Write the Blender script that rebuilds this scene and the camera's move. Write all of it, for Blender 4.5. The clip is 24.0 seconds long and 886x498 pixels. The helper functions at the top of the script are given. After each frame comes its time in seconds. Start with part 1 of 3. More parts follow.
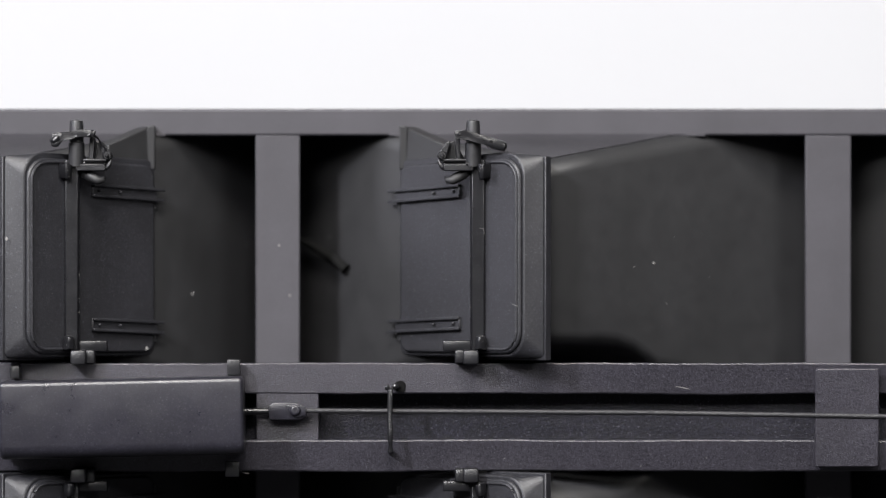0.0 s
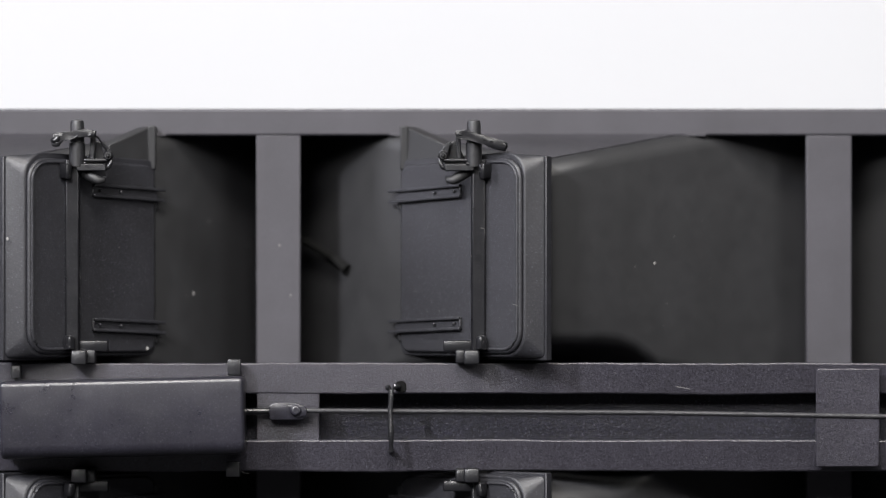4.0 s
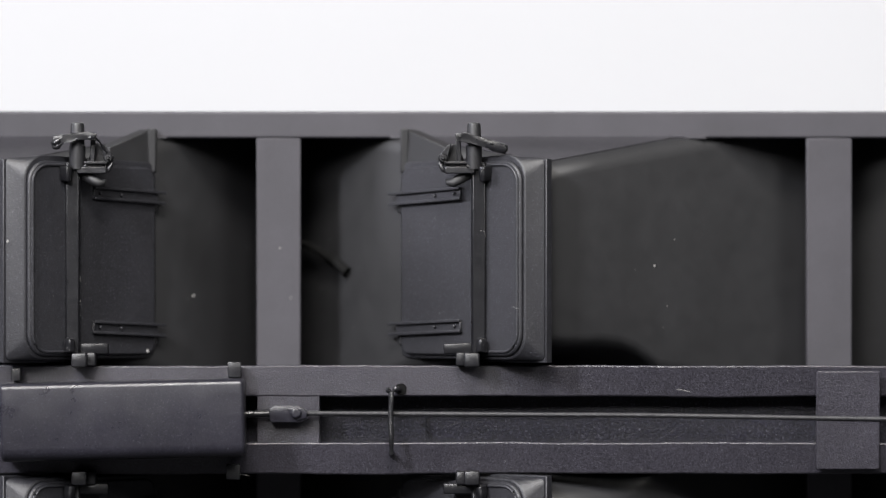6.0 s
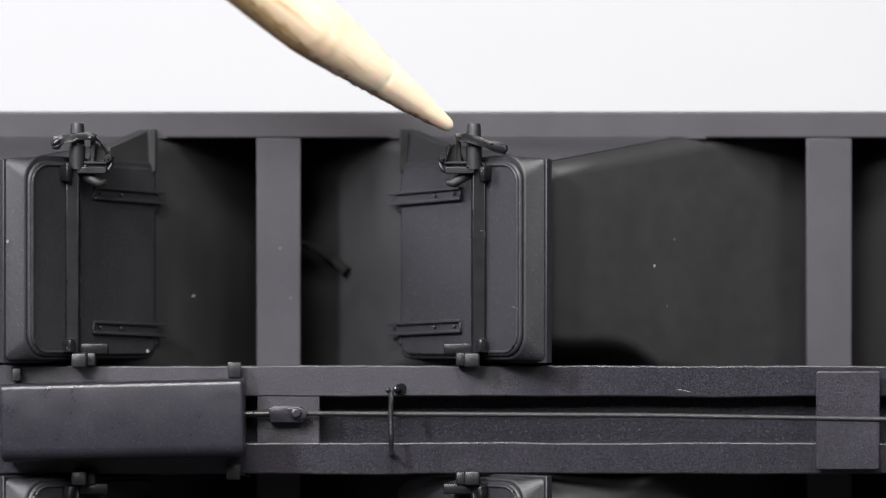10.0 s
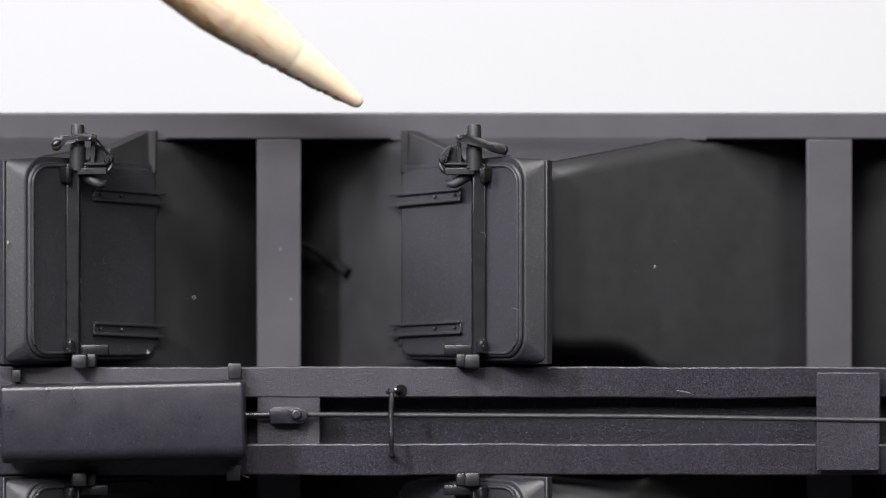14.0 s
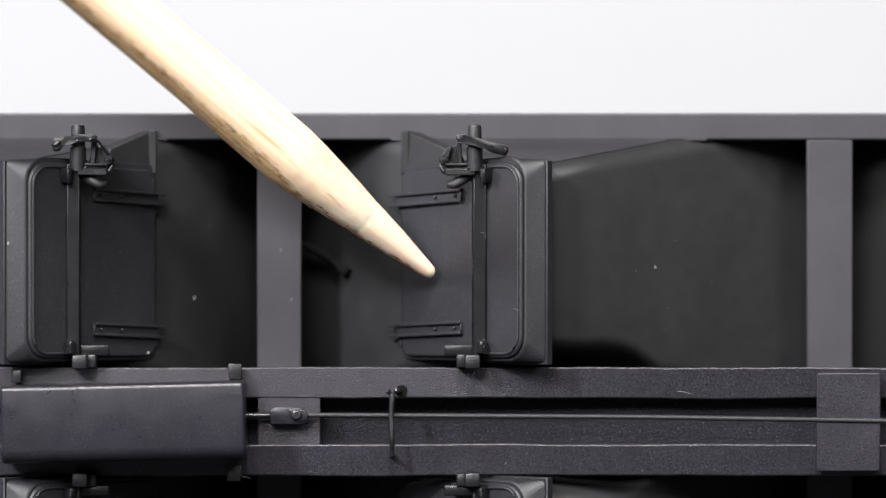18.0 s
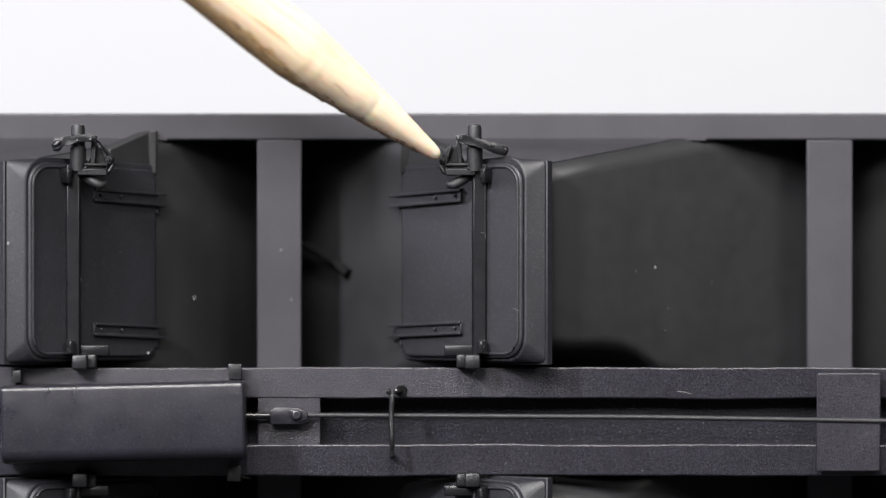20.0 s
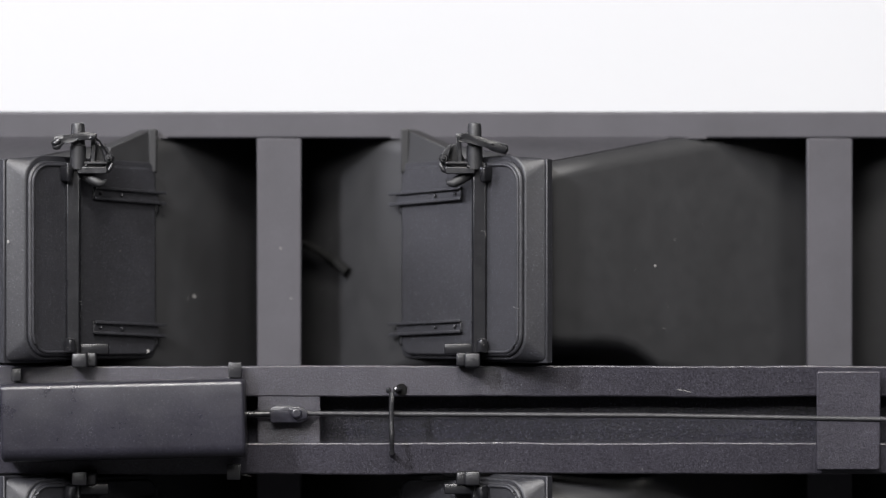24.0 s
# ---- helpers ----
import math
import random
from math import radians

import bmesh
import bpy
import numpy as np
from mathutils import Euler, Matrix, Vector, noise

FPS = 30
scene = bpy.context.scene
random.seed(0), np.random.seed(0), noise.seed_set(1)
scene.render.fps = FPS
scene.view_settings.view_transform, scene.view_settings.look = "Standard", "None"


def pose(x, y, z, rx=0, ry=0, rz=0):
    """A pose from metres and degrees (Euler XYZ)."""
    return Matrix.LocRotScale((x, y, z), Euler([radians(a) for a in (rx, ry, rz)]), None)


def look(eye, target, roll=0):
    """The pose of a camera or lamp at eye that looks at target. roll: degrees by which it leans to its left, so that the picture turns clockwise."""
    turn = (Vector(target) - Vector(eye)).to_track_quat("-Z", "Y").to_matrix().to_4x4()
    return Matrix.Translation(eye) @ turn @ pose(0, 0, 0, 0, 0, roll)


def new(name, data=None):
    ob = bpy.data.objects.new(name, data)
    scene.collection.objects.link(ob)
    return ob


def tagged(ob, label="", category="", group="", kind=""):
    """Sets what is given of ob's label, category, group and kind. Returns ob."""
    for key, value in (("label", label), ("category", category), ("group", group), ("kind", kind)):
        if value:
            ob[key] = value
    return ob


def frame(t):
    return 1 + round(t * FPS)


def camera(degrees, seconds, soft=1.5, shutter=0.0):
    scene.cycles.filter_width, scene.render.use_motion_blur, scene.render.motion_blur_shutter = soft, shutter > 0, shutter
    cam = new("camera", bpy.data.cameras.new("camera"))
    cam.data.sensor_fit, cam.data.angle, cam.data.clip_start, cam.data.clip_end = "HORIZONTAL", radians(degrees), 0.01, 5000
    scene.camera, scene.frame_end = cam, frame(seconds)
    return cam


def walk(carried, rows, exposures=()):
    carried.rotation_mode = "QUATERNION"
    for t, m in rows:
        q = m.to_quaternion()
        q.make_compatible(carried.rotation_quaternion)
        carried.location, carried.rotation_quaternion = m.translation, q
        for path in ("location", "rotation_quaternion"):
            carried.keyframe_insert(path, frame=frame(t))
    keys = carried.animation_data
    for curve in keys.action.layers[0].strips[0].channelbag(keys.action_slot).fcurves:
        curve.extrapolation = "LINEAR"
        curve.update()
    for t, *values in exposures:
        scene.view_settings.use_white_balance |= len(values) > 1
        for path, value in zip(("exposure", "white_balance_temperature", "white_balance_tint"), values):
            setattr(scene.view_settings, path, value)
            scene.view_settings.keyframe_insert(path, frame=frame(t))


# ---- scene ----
# Plan, in millimetres: x along the railcar, y away from the camera, z up.
# The model lies on its side on an unseen black table, its underside towards the camera.
cam = camera(9.056, 24.0, soft=1.3, shutter=0.5)
cam.data.dof.use_dof = True
cam.data.dof.focus_distance = 0.3315
cam.data.dof.aperture_fstop = 24
walk(cam, [(0, pose(0, -0.33, 0, 90.0000, 0, -0.0069)),
          (1.2, pose(0, -0.33, 0, 90.0000, 0, -0.0069)),
          (1.5, pose(0, -0.33, 0, 90.0000, 0, 0.0000)),
          (5.5, pose(0, -0.33, 0, 90.0000, 0, 0.0000)),
          (6, pose(0, -0.33, 0, 90.0266, 0, 0.0023)),
          (10.5, pose(0, -0.33, 0, 90.0284, 0, 0.0023)),
          (12.5, pose(0, -0.33, 0, 90.0370, 0, 0.0023)),
          (15, pose(0, -0.33, 0, 90.0399, 0, 0.0075)),
          (17, pose(0, -0.33, 0, 90.0440, 0, 0.0087)),
          (22.5, pose(0, -0.33, 0, 90.0463, 0, 0.0087)),
          (23.5, pose(0, -0.33, 0, 90.0451, 0, 0.0046)),
          (24, pose(0, -0.33, 0, 90.0289, 0, 0.0075))],
     exposures=[(0, 0.05), (5.2, 0.05), (5.9, 0.01), (22.3, 0.01), (23.2, 0.05), (24, 0.05)])

# ---- light ----
world = bpy.data.worlds.new("studio")
scene.world = world
world.use_nodes = True
world.node_tree.nodes["Background"].inputs["Color"].default_value = (0.9, 0.93, 1.0, 1)
world.node_tree.nodes["Background"].inputs["Strength"].default_value = 0.05


def softbox(name, eye, target, width, height, watts, colour=(1, 1, 1)):
    lamp = bpy.data.lights.new(name, "AREA")
    lamp.shape, lamp.size, lamp.size_y, lamp.energy, lamp.color = "RECTANGLE", width, height, watts, colour
    ob = new(name, lamp)
    ob.matrix_world = look(eye, target)
    return ob


softbox("lamp_left", (-0.27, -0.34, 0.26), (0, 0, 0), 0.06, 0.06, 4.0, (0.945, 0.945, 1.0))
softbox("lamp_top", (0.0, -0.31, 0.37), (0, 0, 0), 0.12, 0.12, 3.2, (1.0, 0.965, 0.92))
# added fill from near the camera, for the stick and the dark bays
softbox("fill_front", (-0.11, -0.40, 0.20), (0, 0, 0), 0.14, 0.10, 1.45, (1.0, 0.98, 0.97))
softbox("lamp_side_left", (-0.52, -0.03, 0.21), (0, 0, 0), 0.18, 0.10, 1.5, (0.87, 0.87, 1.0))
softbox("lamp_side_right", (0.23, -0.36, 0.20), (0, 0, 0), 0.12, 0.12, 0.75, (1.0, 0.985, 0.97))
# added fill that only whitens the backdrop board
softbox("fill_backdrop", (0, 0.15, 0.34), (0, 0.46, 0.30), 0.7, 0.12, 1.2)

# ---- materials ----


def shader(name, colour, rough, metal=0.0, spec=0.5):
    m = bpy.data.materials.new(name)
    m.use_nodes = True
    b = m.node_tree.nodes["Principled BSDF"]
    b.inputs["Base Color"].default_value = (*colour, 1)
    b.inputs["Roughness"].default_value = rough
    b.inputs["Metallic"].default_value = metal
    b.inputs["Specular IOR Level"].default_value = spec
    return m, m.node_tree.nodes, m.node_tree.links, b


def coords(nodes, links, scale=(1, 1, 1)):
    c, mp = nodes.new("ShaderNodeTexCoord"), nodes.new("ShaderNodeMapping")
    mp.inputs["Scale"].default_value = scale
    links.new(c.outputs["Object"], mp.inputs["Vector"])
    return mp.outputs["Vector"]


def noise_tex(nodes, links, vec, scale, detail=3.0, rough=0.6):
    n = nodes.new("ShaderNodeTexNoise")
    n.inputs["Scale"].default_value, n.inputs["Detail"].default_value = scale, detail
    n.inputs["Roughness"].default_value = rough
    links.new(vec, n.inputs["Vector"])
    return n.outputs["Fac"]


def ramp(nodes, links, fac, lo, hi, at=(0.3, 0.7)):
    r = nodes.new("ShaderNodeValToRGB")
    r.color_ramp.elements[0].position, r.color_ramp.elements[1].position = at
    r.color_ramp.elements[0].color, r.color_ramp.elements[1].color = (*lo, 1), (*hi, 1)
    links.new(fac, r.inputs["Fac"])
    return r.outputs["Color"]


def plastic(name, colour, rough, grain=0.25, grain_scale=15000, wear=0.25, spec=0.5, run=1.0, speckle=0.1, sparkle=0.0, detail=3.0, spark_scale=14000):
    """Moulded, painted plastic: blotchy sheen, a fine grain in the paint that may run lengthwise."""
    m, nodes, links, b = shader(name, colour, rough, spec=spec)
    vec = coords(nodes, links)
    big = noise_tex(nodes, links, vec, 260, 5)
    lo, hi = [c * (1 - wear) for c in colour], [c * (1 + wear) for c in colour]
    fine = noise_tex(nodes, links, coords(nodes, links, (run, 1, 1)), grain_scale, detail, 0.7)
    mix = nodes.new("ShaderNodeMix")
    mix.data_type, mix.blend_type = "RGBA", "MULTIPLY"
    mix.inputs["Factor"].default_value = 1.0
    links.new(ramp(nodes, links, big, lo, hi), mix.inputs[6])
    links.new(ramp(nodes, links, fine, [1 - speckle] * 3, [1 + speckle] * 3, (0.35, 0.65)), mix.inputs[7])
    out = mix.outputs[2]
    # sparkle: pale specks mixed into the colour, painted glints off the grain
    if sparkle:
        glints = noise_tex(nodes, links, vec, spark_scale, 1, 0.5)
        spark = nodes.new("ShaderNodeMix")
        spark.data_type = "RGBA"
        spark.inputs[7].default_value = (0.125, 0.125, 0.15, 1)
        links.new(ramp(nodes, links, glints, (0, 0, 0), [sparkle] * 3, (0.64, 0.78)), spark.inputs["Factor"])
        links.new(out, spark.inputs[6])
        out = spark.outputs[2]
    links.new(out, b.inputs["Base Color"])
    mr = nodes.new("ShaderNodeMapRange")
    mr.inputs["To Min"].default_value, mr.inputs["To Max"].default_value = rough - 0.1, rough + 0.12
    links.new(noise_tex(nodes, links, vec, 900, 4), mr.inputs["Value"])
    links.new(mr.outputs["Result"], b.inputs["Roughness"])
    bump = nodes.new("ShaderNodeBump")
    bump.inputs["Strength"].default_value, bump.inputs["Distance"].default_value = grain, 0.0001
    links.new(fine, bump.inputs["Height"])
    links.new(bump.outputs["Normal"], b.inputs["Normal"])
    return m


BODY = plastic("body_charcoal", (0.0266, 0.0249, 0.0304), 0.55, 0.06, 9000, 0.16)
# same paint as the body, with the shade on the chutes put into the colour
HOPPER_SHADED = plastic("hopper_charcoal_shaded", (0.0100, 0.0100, 0.0110), 0.58, 0.08, 9000, 0.2)
# lit tone of the hopper paint, for the sheet that catches more light
SHEET_LIT = plastic("side_sheet_charcoal_lit", (0.0200, 0.0190, 0.0226), 0.55, 0.08, 9000, 0.18)
DOOR = plastic("door_charcoal", (0.0100, 0.0100, 0.0124), 0.48, 0.2, 11000, 0.15, speckle=0.5, sparkle=0.5)
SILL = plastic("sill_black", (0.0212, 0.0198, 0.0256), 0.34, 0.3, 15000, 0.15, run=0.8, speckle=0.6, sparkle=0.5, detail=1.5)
# channel floor: darker than the flanges, less shiny and more speckled
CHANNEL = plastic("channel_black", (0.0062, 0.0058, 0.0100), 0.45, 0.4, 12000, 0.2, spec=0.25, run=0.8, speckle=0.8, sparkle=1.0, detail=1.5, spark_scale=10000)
GLOSS = plastic("gloss_black", (0.0065, 0.0065, 0.0075), 0.44, 0.15, 9000, 0.3, sparkle=0.15)
WIRE = plastic("wire_black", (0.009, 0.009, 0.010), 0.22, 0.2, 6000, 0.2, spec=0.8)
ROD = plastic("rod_black", (0.012, 0.0118, 0.0135), 0.5, 0.5, 8000, 0.2, sparkle=0.4)
DARK = plastic("detail_black", (0.0065, 0.0065, 0.0078), 0.36, 0.2, 9000, 0.2, sparkle=0.15)
TANK = plastic("tank_black", (0.0120, 0.0115, 0.0160), 0.3, 0.1, 11000, 0.12, speckle=0.35, sparkle=0.35)
BAR = plastic("bar_black", (0.0055, 0.0055, 0.0065), 0.3, 0.1, 9000, 0.2, spec=0.4, sparkle=0.2)
# flat black for a stand-in shadow and a stand-in hole
MATT = plastic("matt_black", (0.004, 0.004, 0.004), 0.9, 0.1, 9000, 0.1, 0.1)


def paper_material():
    m, nodes, links, b = shader("white_paper", (0.86, 0.86, 0.87), 0.85, spec=0.2)
    vec = coords(nodes, links)
    links.new(ramp(nodes, links, noise_tex(nodes, links, vec, 14, 4), (0.605, 0.608, 0.617), (0.63, 0.633, 0.642)), b.inputs["Base Color"])
    return m


def wood_material():
    """Pale birch: long fibres along the stick, brown flecks, and tan skin where it was not whittled."""
    m, nodes, links, b = shader("pale_wood", (0.72, 0.55, 0.35), 0.6, spec=0.3)
    b.inputs["Subsurface Weight"].default_value = 0.4
    b.inputs["Subsurface Radius"].default_value = (1.0, 0.55, 0.25)
    b.inputs["Subsurface Scale"].default_value = 0.0007
    fibre = noise_tex(nodes, links, coords(nodes, links, (60, 1500, 1500)), 1.0, 5, 0.65)
    base = ramp(nodes, links, fibre, (0.89, 0.62, 0.38), (0.96, 0.785, 0.58), (0.3, 0.62))
    fleck = noise_tex(nodes, links, coords(nodes, links, (170, 4500, 4500)), 1.0, 2, 0.5)
    mask = ramp(nodes, links, fleck, (0, 0, 0), (1, 1, 1), (0.65, 0.8))
    mix = nodes.new("ShaderNodeMix")
    mix.data_type = "RGBA"
    links.new(mask, mix.inputs["Factor"])
    links.new(base, mix.inputs[6])
    mix.inputs[7].default_value = (0.62, 0.40, 0.22, 1)

    def calc(kind, p, q, r=0.0):
        n = nodes.new("ShaderNodeMath")
        n.operation = kind
        for slot, v in zip(n.inputs, (p, q, r)):
            if isinstance(v, float):
                slot.default_value = v
            else:
                links.new(v, slot)
        return n.outputs[0]

    # edge of the skin: one side of the stick, narrowing to a ragged line along the point
    place = nodes.new("ShaderNodeSeparateXYZ")
    links.new(coords(nodes, links, (1000, 1000, 1000)), place.inputs[0])
    along, across = place.outputs[0], place.outputs[1]
    edge = calc("MINIMUM", calc("MULTIPLY_ADD", along, 0.128, 0.33), calc("MAXIMUM", calc("MULTIPLY_ADD", along, -0.13, 2.75), 0.95))
    # freshly cut wood of the point is paler and pinker than the shaft
    fresh = nodes.new("ShaderNodeMix")
    fresh.data_type = "RGBA"
    links.new(ramp(nodes, links, calc("MULTIPLY", along, 0.07), (0.6, 0.6, 0.6), (0, 0, 0), (0.4, 0.75)), fresh.inputs["Factor"])
    links.new(mix.outputs[2], fresh.inputs[6])
    fresh.inputs[7].default_value = (0.95, 0.78, 0.63, 1)
    rag = noise_tex(nodes, links, coords(nodes, links, (1300, 3500, 3500)), 1.0, 5, 0.7)
    over = calc("ADD", calc("SUBTRACT", across, edge), calc("MULTIPLY_ADD", rag, 0.9, -0.45))
    skin = nodes.new("ShaderNodeMix")
    skin.data_type = "RGBA"
    links.new(ramp(nodes, links, calc("MULTIPLY_ADD", over, 2.0, 0.5), (0, 0, 0), (0.9, 0.9, 0.9), (0.34, 0.74)), skin.inputs["Factor"])
    links.new(fresh.outputs[2], skin.inputs[6])
    grain = noise_tex(nodes, links, coords(nodes, links, (160, 4200, 4200)), 1.0, 4, 0.6)
    links.new(ramp(nodes, links, grain, (0.36, 0.20, 0.09), (0.72, 0.49, 0.25), (0.36, 0.56)), skin.inputs[7])
    # dark crumbs of torn fibre along that edge
    crumbs = ramp(nodes, links, noise_tex(nodes, links, coords(nodes, links, (1100, 5200, 5200)), 1.0, 3, 0.7), (0, 0, 0), (1, 1, 1), (0.54, 0.62))
    near = ramp(nodes, links, calc("MULTIPLY_ADD", over, 2.0, 0.5), (0, 0, 0), (0.85, 0.85, 0.85), (0.3, 0.6))
    torn = nodes.new("ShaderNodeMix")
    torn.data_type = "RGBA"
    links.new(calc("MULTIPLY", crumbs, near), torn.inputs["Factor"])
    links.new(skin.outputs[2], torn.inputs[6])
    torn.inputs[7].default_value = (0.22, 0.12, 0.055, 1)
    links.new(torn.outputs[2], b.inputs["Base Color"])
    bump = nodes.new("ShaderNodeBump")
    bump.inputs["Strength"].default_value, bump.inputs["Distance"].default_value = 0.5, 0.0001
    links.new(fibre, bump.inputs["Height"])
    links.new(bump.outputs["Normal"], b.inputs["Normal"])
    return m


PAPER = paper_material()
WOOD = wood_material()
BARK = shader("brown_fibre", (0.13, 0.075, 0.04), 0.8)[0]
DUST = shader("grey_dust", (0.17, 0.165, 0.16), 0.9)[0]
# unseen room, its grey set by how much fill it bounces
WALL = shader("grey_wall", (0.45, 0.45, 0.455), 0.9)[0]
# unseen tabletop, blackened to keep bounce off the underside of the model
TABLE_DARK = shader("matt_black_table", (0.018, 0.018, 0.02), 0.95, spec=0.1)[0]

# ---- mesh helpers, all in millimetres ----
MM = 0.001
XM, XR = -9.95, 23.32      # cross ribs, about which neighbouring hoppers are mirrored
ZM = -9.93                 # centre line of the railcar
BASE = 2 * ZM - 8.47       # the table top


def box(bm, x0, x1, y0, y1, z0, z1, m=None):
    vs = [bm.verts.new(Vector((x, y, z)) if m is None else m @ Vector((x, y, z))) for x in (x0, x1) for y in (y0, y1) for z in (z0, z1)]
    for f in ((0, 1, 3, 2), (4, 6, 7, 5), (0, 4, 5, 1), (2, 3, 7, 6), (0, 2, 6, 4), (1, 5, 7, 3)):
        bm.faces.new([vs[i] for i in f])


def prism(bm, outline, y0, y1, m=None, back=None):
    """A plate: the outline of (x, z) pairs between y0 and y1, or from one outline to another at the back."""
    m = m or Matrix()
    lo = [bm.verts.new(m @ Vector((x, y0, z))) for x, z in outline]
    hi = [bm.verts.new(m @ Vector((x, y1, z))) for x, z in back or outline]
    n = len(outline)
    bm.faces.new(lo)
    bm.faces.new(hi[::-1])
    for i in range(n):
        bm.faces.new((lo[i], hi[i], hi[(i + 1) % n], lo[(i + 1) % n]))


def rounded(x0, x1, z0, z1, r_left, r_right, steps=6):
    """The outline of a plate with rounded corners."""
    pts = []
    for cx, cz, r, a0 in ((x1, z1, r_right, 0), (x0, z1, r_left, 90), (x0, z0, r_left, 180), (x1, z0, r_right, 270)):
        for i in range(steps + 1):
            a = radians(a0 + 90 * i / steps)
            ox = x1 - r if cx == x1 else x0 + r
            oz = z1 - r if cz == z1 else z0 + r
            pts.append((ox + r * math.cos(a), oz + r * math.sin(a)))
    return pts


def rough(bm, amount, soft=0.0, size=0.35, cuts=1):
    """Worn, paint-clogged metal: soften the corners of a small part and push its skin about."""
    if soft:
        bmesh.ops.bevel(bm, geom=bm.edges[:] + bm.verts[:], offset=soft, segments=2, profile=0.5, affect="EDGES", clamp_overlap=True)
    bmesh.ops.triangulate(bm, faces=[f for f in bm.faces if len(f.verts) > 4])
    bmesh.ops.subdivide_edges(bm, edges=[e for e in bm.edges if e.calc_length() > 0.12], cuts=cuts, use_grid_fill=True)
    bm.normal_update()
    for v in bm.verts:
        p = v.co / size
        v.co += v.normal * amount * (noise.noise(p) + 0.6 * noise.noise(p * 2.3 + Vector((4.1, 2.2, 0.7))))


def tube(bm, pts, radii, seg=12, m=None):
    """A round rod along points, with a radius at each."""
    m = m or Matrix()
    pts = [Vector(p) for p in pts]
    if not isinstance(radii, (list, tuple)):
        radii = [radii] * len(pts)
    rings = []
    for i, p in enumerate(pts):
        d = (pts[min(i + 1, len(pts) - 1)] - pts[max(i - 1, 0)]).normalized()
        ref = Vector((0, 0, 1)) if abs(d.z) < 0.8 else Vector((1, 0, 0))
        u = d.cross(ref).normalized()
        v = d.cross(u)
        rings.append([bm.verts.new(m @ (p + radii[i] * (math.cos(6.2832 * k / seg) * u + math.sin(6.2832 * k / seg) * v))) for k in range(seg)])
    for a, b in zip(rings, rings[1:]):
        for k in range(seg):
            bm.faces.new((a[k], a[(k + 1) % seg], b[(k + 1) % seg], b[k]))
    bm.faces.new(rings[0][::-1])
    bm.faces.new(rings[-1])


def part(name, bm, material, parent=None, label="", bevel=0.0, mx=None, mz=False, smooth=40, steps=2):
    """One mesh object under a thing or a part. mx, mz: mirrored about that x, about the centre line."""
    for v in bm.verts:
        if mx is not None:
            v.co.x = 2 * mx - v.co.x
        if mz:
            v.co.z = 2 * ZM - v.co.z
        v.co *= MM
    bmesh.ops.recalc_face_normals(bm, faces=bm.faces)
    me = bpy.data.meshes.new(name)
    bm.to_mesh(me)
    bm.free()
    me.materials.append(material)
    ob = new(name, me)
    if smooth:
        me.shade_smooth()
        me.set_sharp_from_angle(angle=radians(smooth))
    if bevel:
        mod = ob.modifiers.new("edge", "BEVEL")
        mod.width, mod.segments, mod.limit_method, mod.angle_limit = bevel * MM, steps, "ANGLE", radians(30)
        mod.harden_normals = False
    if parent is not None:
        ob.parent = parent
        if parent.type == "EMPTY":
            ob.location = -parent.location
    if label:
        tagged(ob, label)
    return ob


# ---- setting ----


def setting():
    """A studio: an unseen table, black to keep bounced light low, a white board behind."""
    bm = bmesh.new()
    box(bm, -480, 480, 450, 454, BASE, 560)
    tagged(part("backdrop", bm, PAPER, smooth=0), "plain white backdrop board standing on the table", "backdrop", kind="structure")
    for name, b in (("wall_back", (-1500, 1500, 1200, 1300, -700, 1700)), ("wall_front", (-1500, 1500, -1900, -1800, -700, 1700)),
                    ("wall_left", (-1600, -1500, -1900, 1300, -700, 1700)), ("wall_right", (1500, 1600, -1900, 1300, -700, 1700)),
                    ("ceiling", (-1600, 1600, -1900, 1300, 1700, 1800)), ("floor", (-1600, 1600, -1900, 1300, -800, -700))):
        bm = bmesh.new()
        box(bm, *b)
        tagged(part(name, bm, WALL, smooth=0), "plain grey studio " + name.split("_")[0], name.split("_")[0], kind="structure")
    table = new("table")
    table.location = (0, 0, -0.7)
    bm = bmesh.new()
    box(bm, -520, 520, -450, 500, BASE - 18, BASE)
    part("tabletop", bm, TABLE_DARK, table, "unseen tabletop, matt black to bounce little light", 1.5)
    for x in (-490, 490):
        for y in (-420, 470):
            bm = bmesh.new()
            box(bm, x - 20, x + 20, y - 20, y + 20, -700, BASE - 18)
            part("leg", bm, WALL, table, "", 1.0)
    tagged(table, "unseen table, matt black to bounce little light", "table")


setting()

# ---- the railcar model ----
car = new("hopper_car_model")
car.location = (0, 0.008, BASE * MM)
tagged(car, "charcoal plastic model hopper car lying on its side on a table", "model railcar")

X0, X1 = -43.2, 56.6       # ends of the modelled body


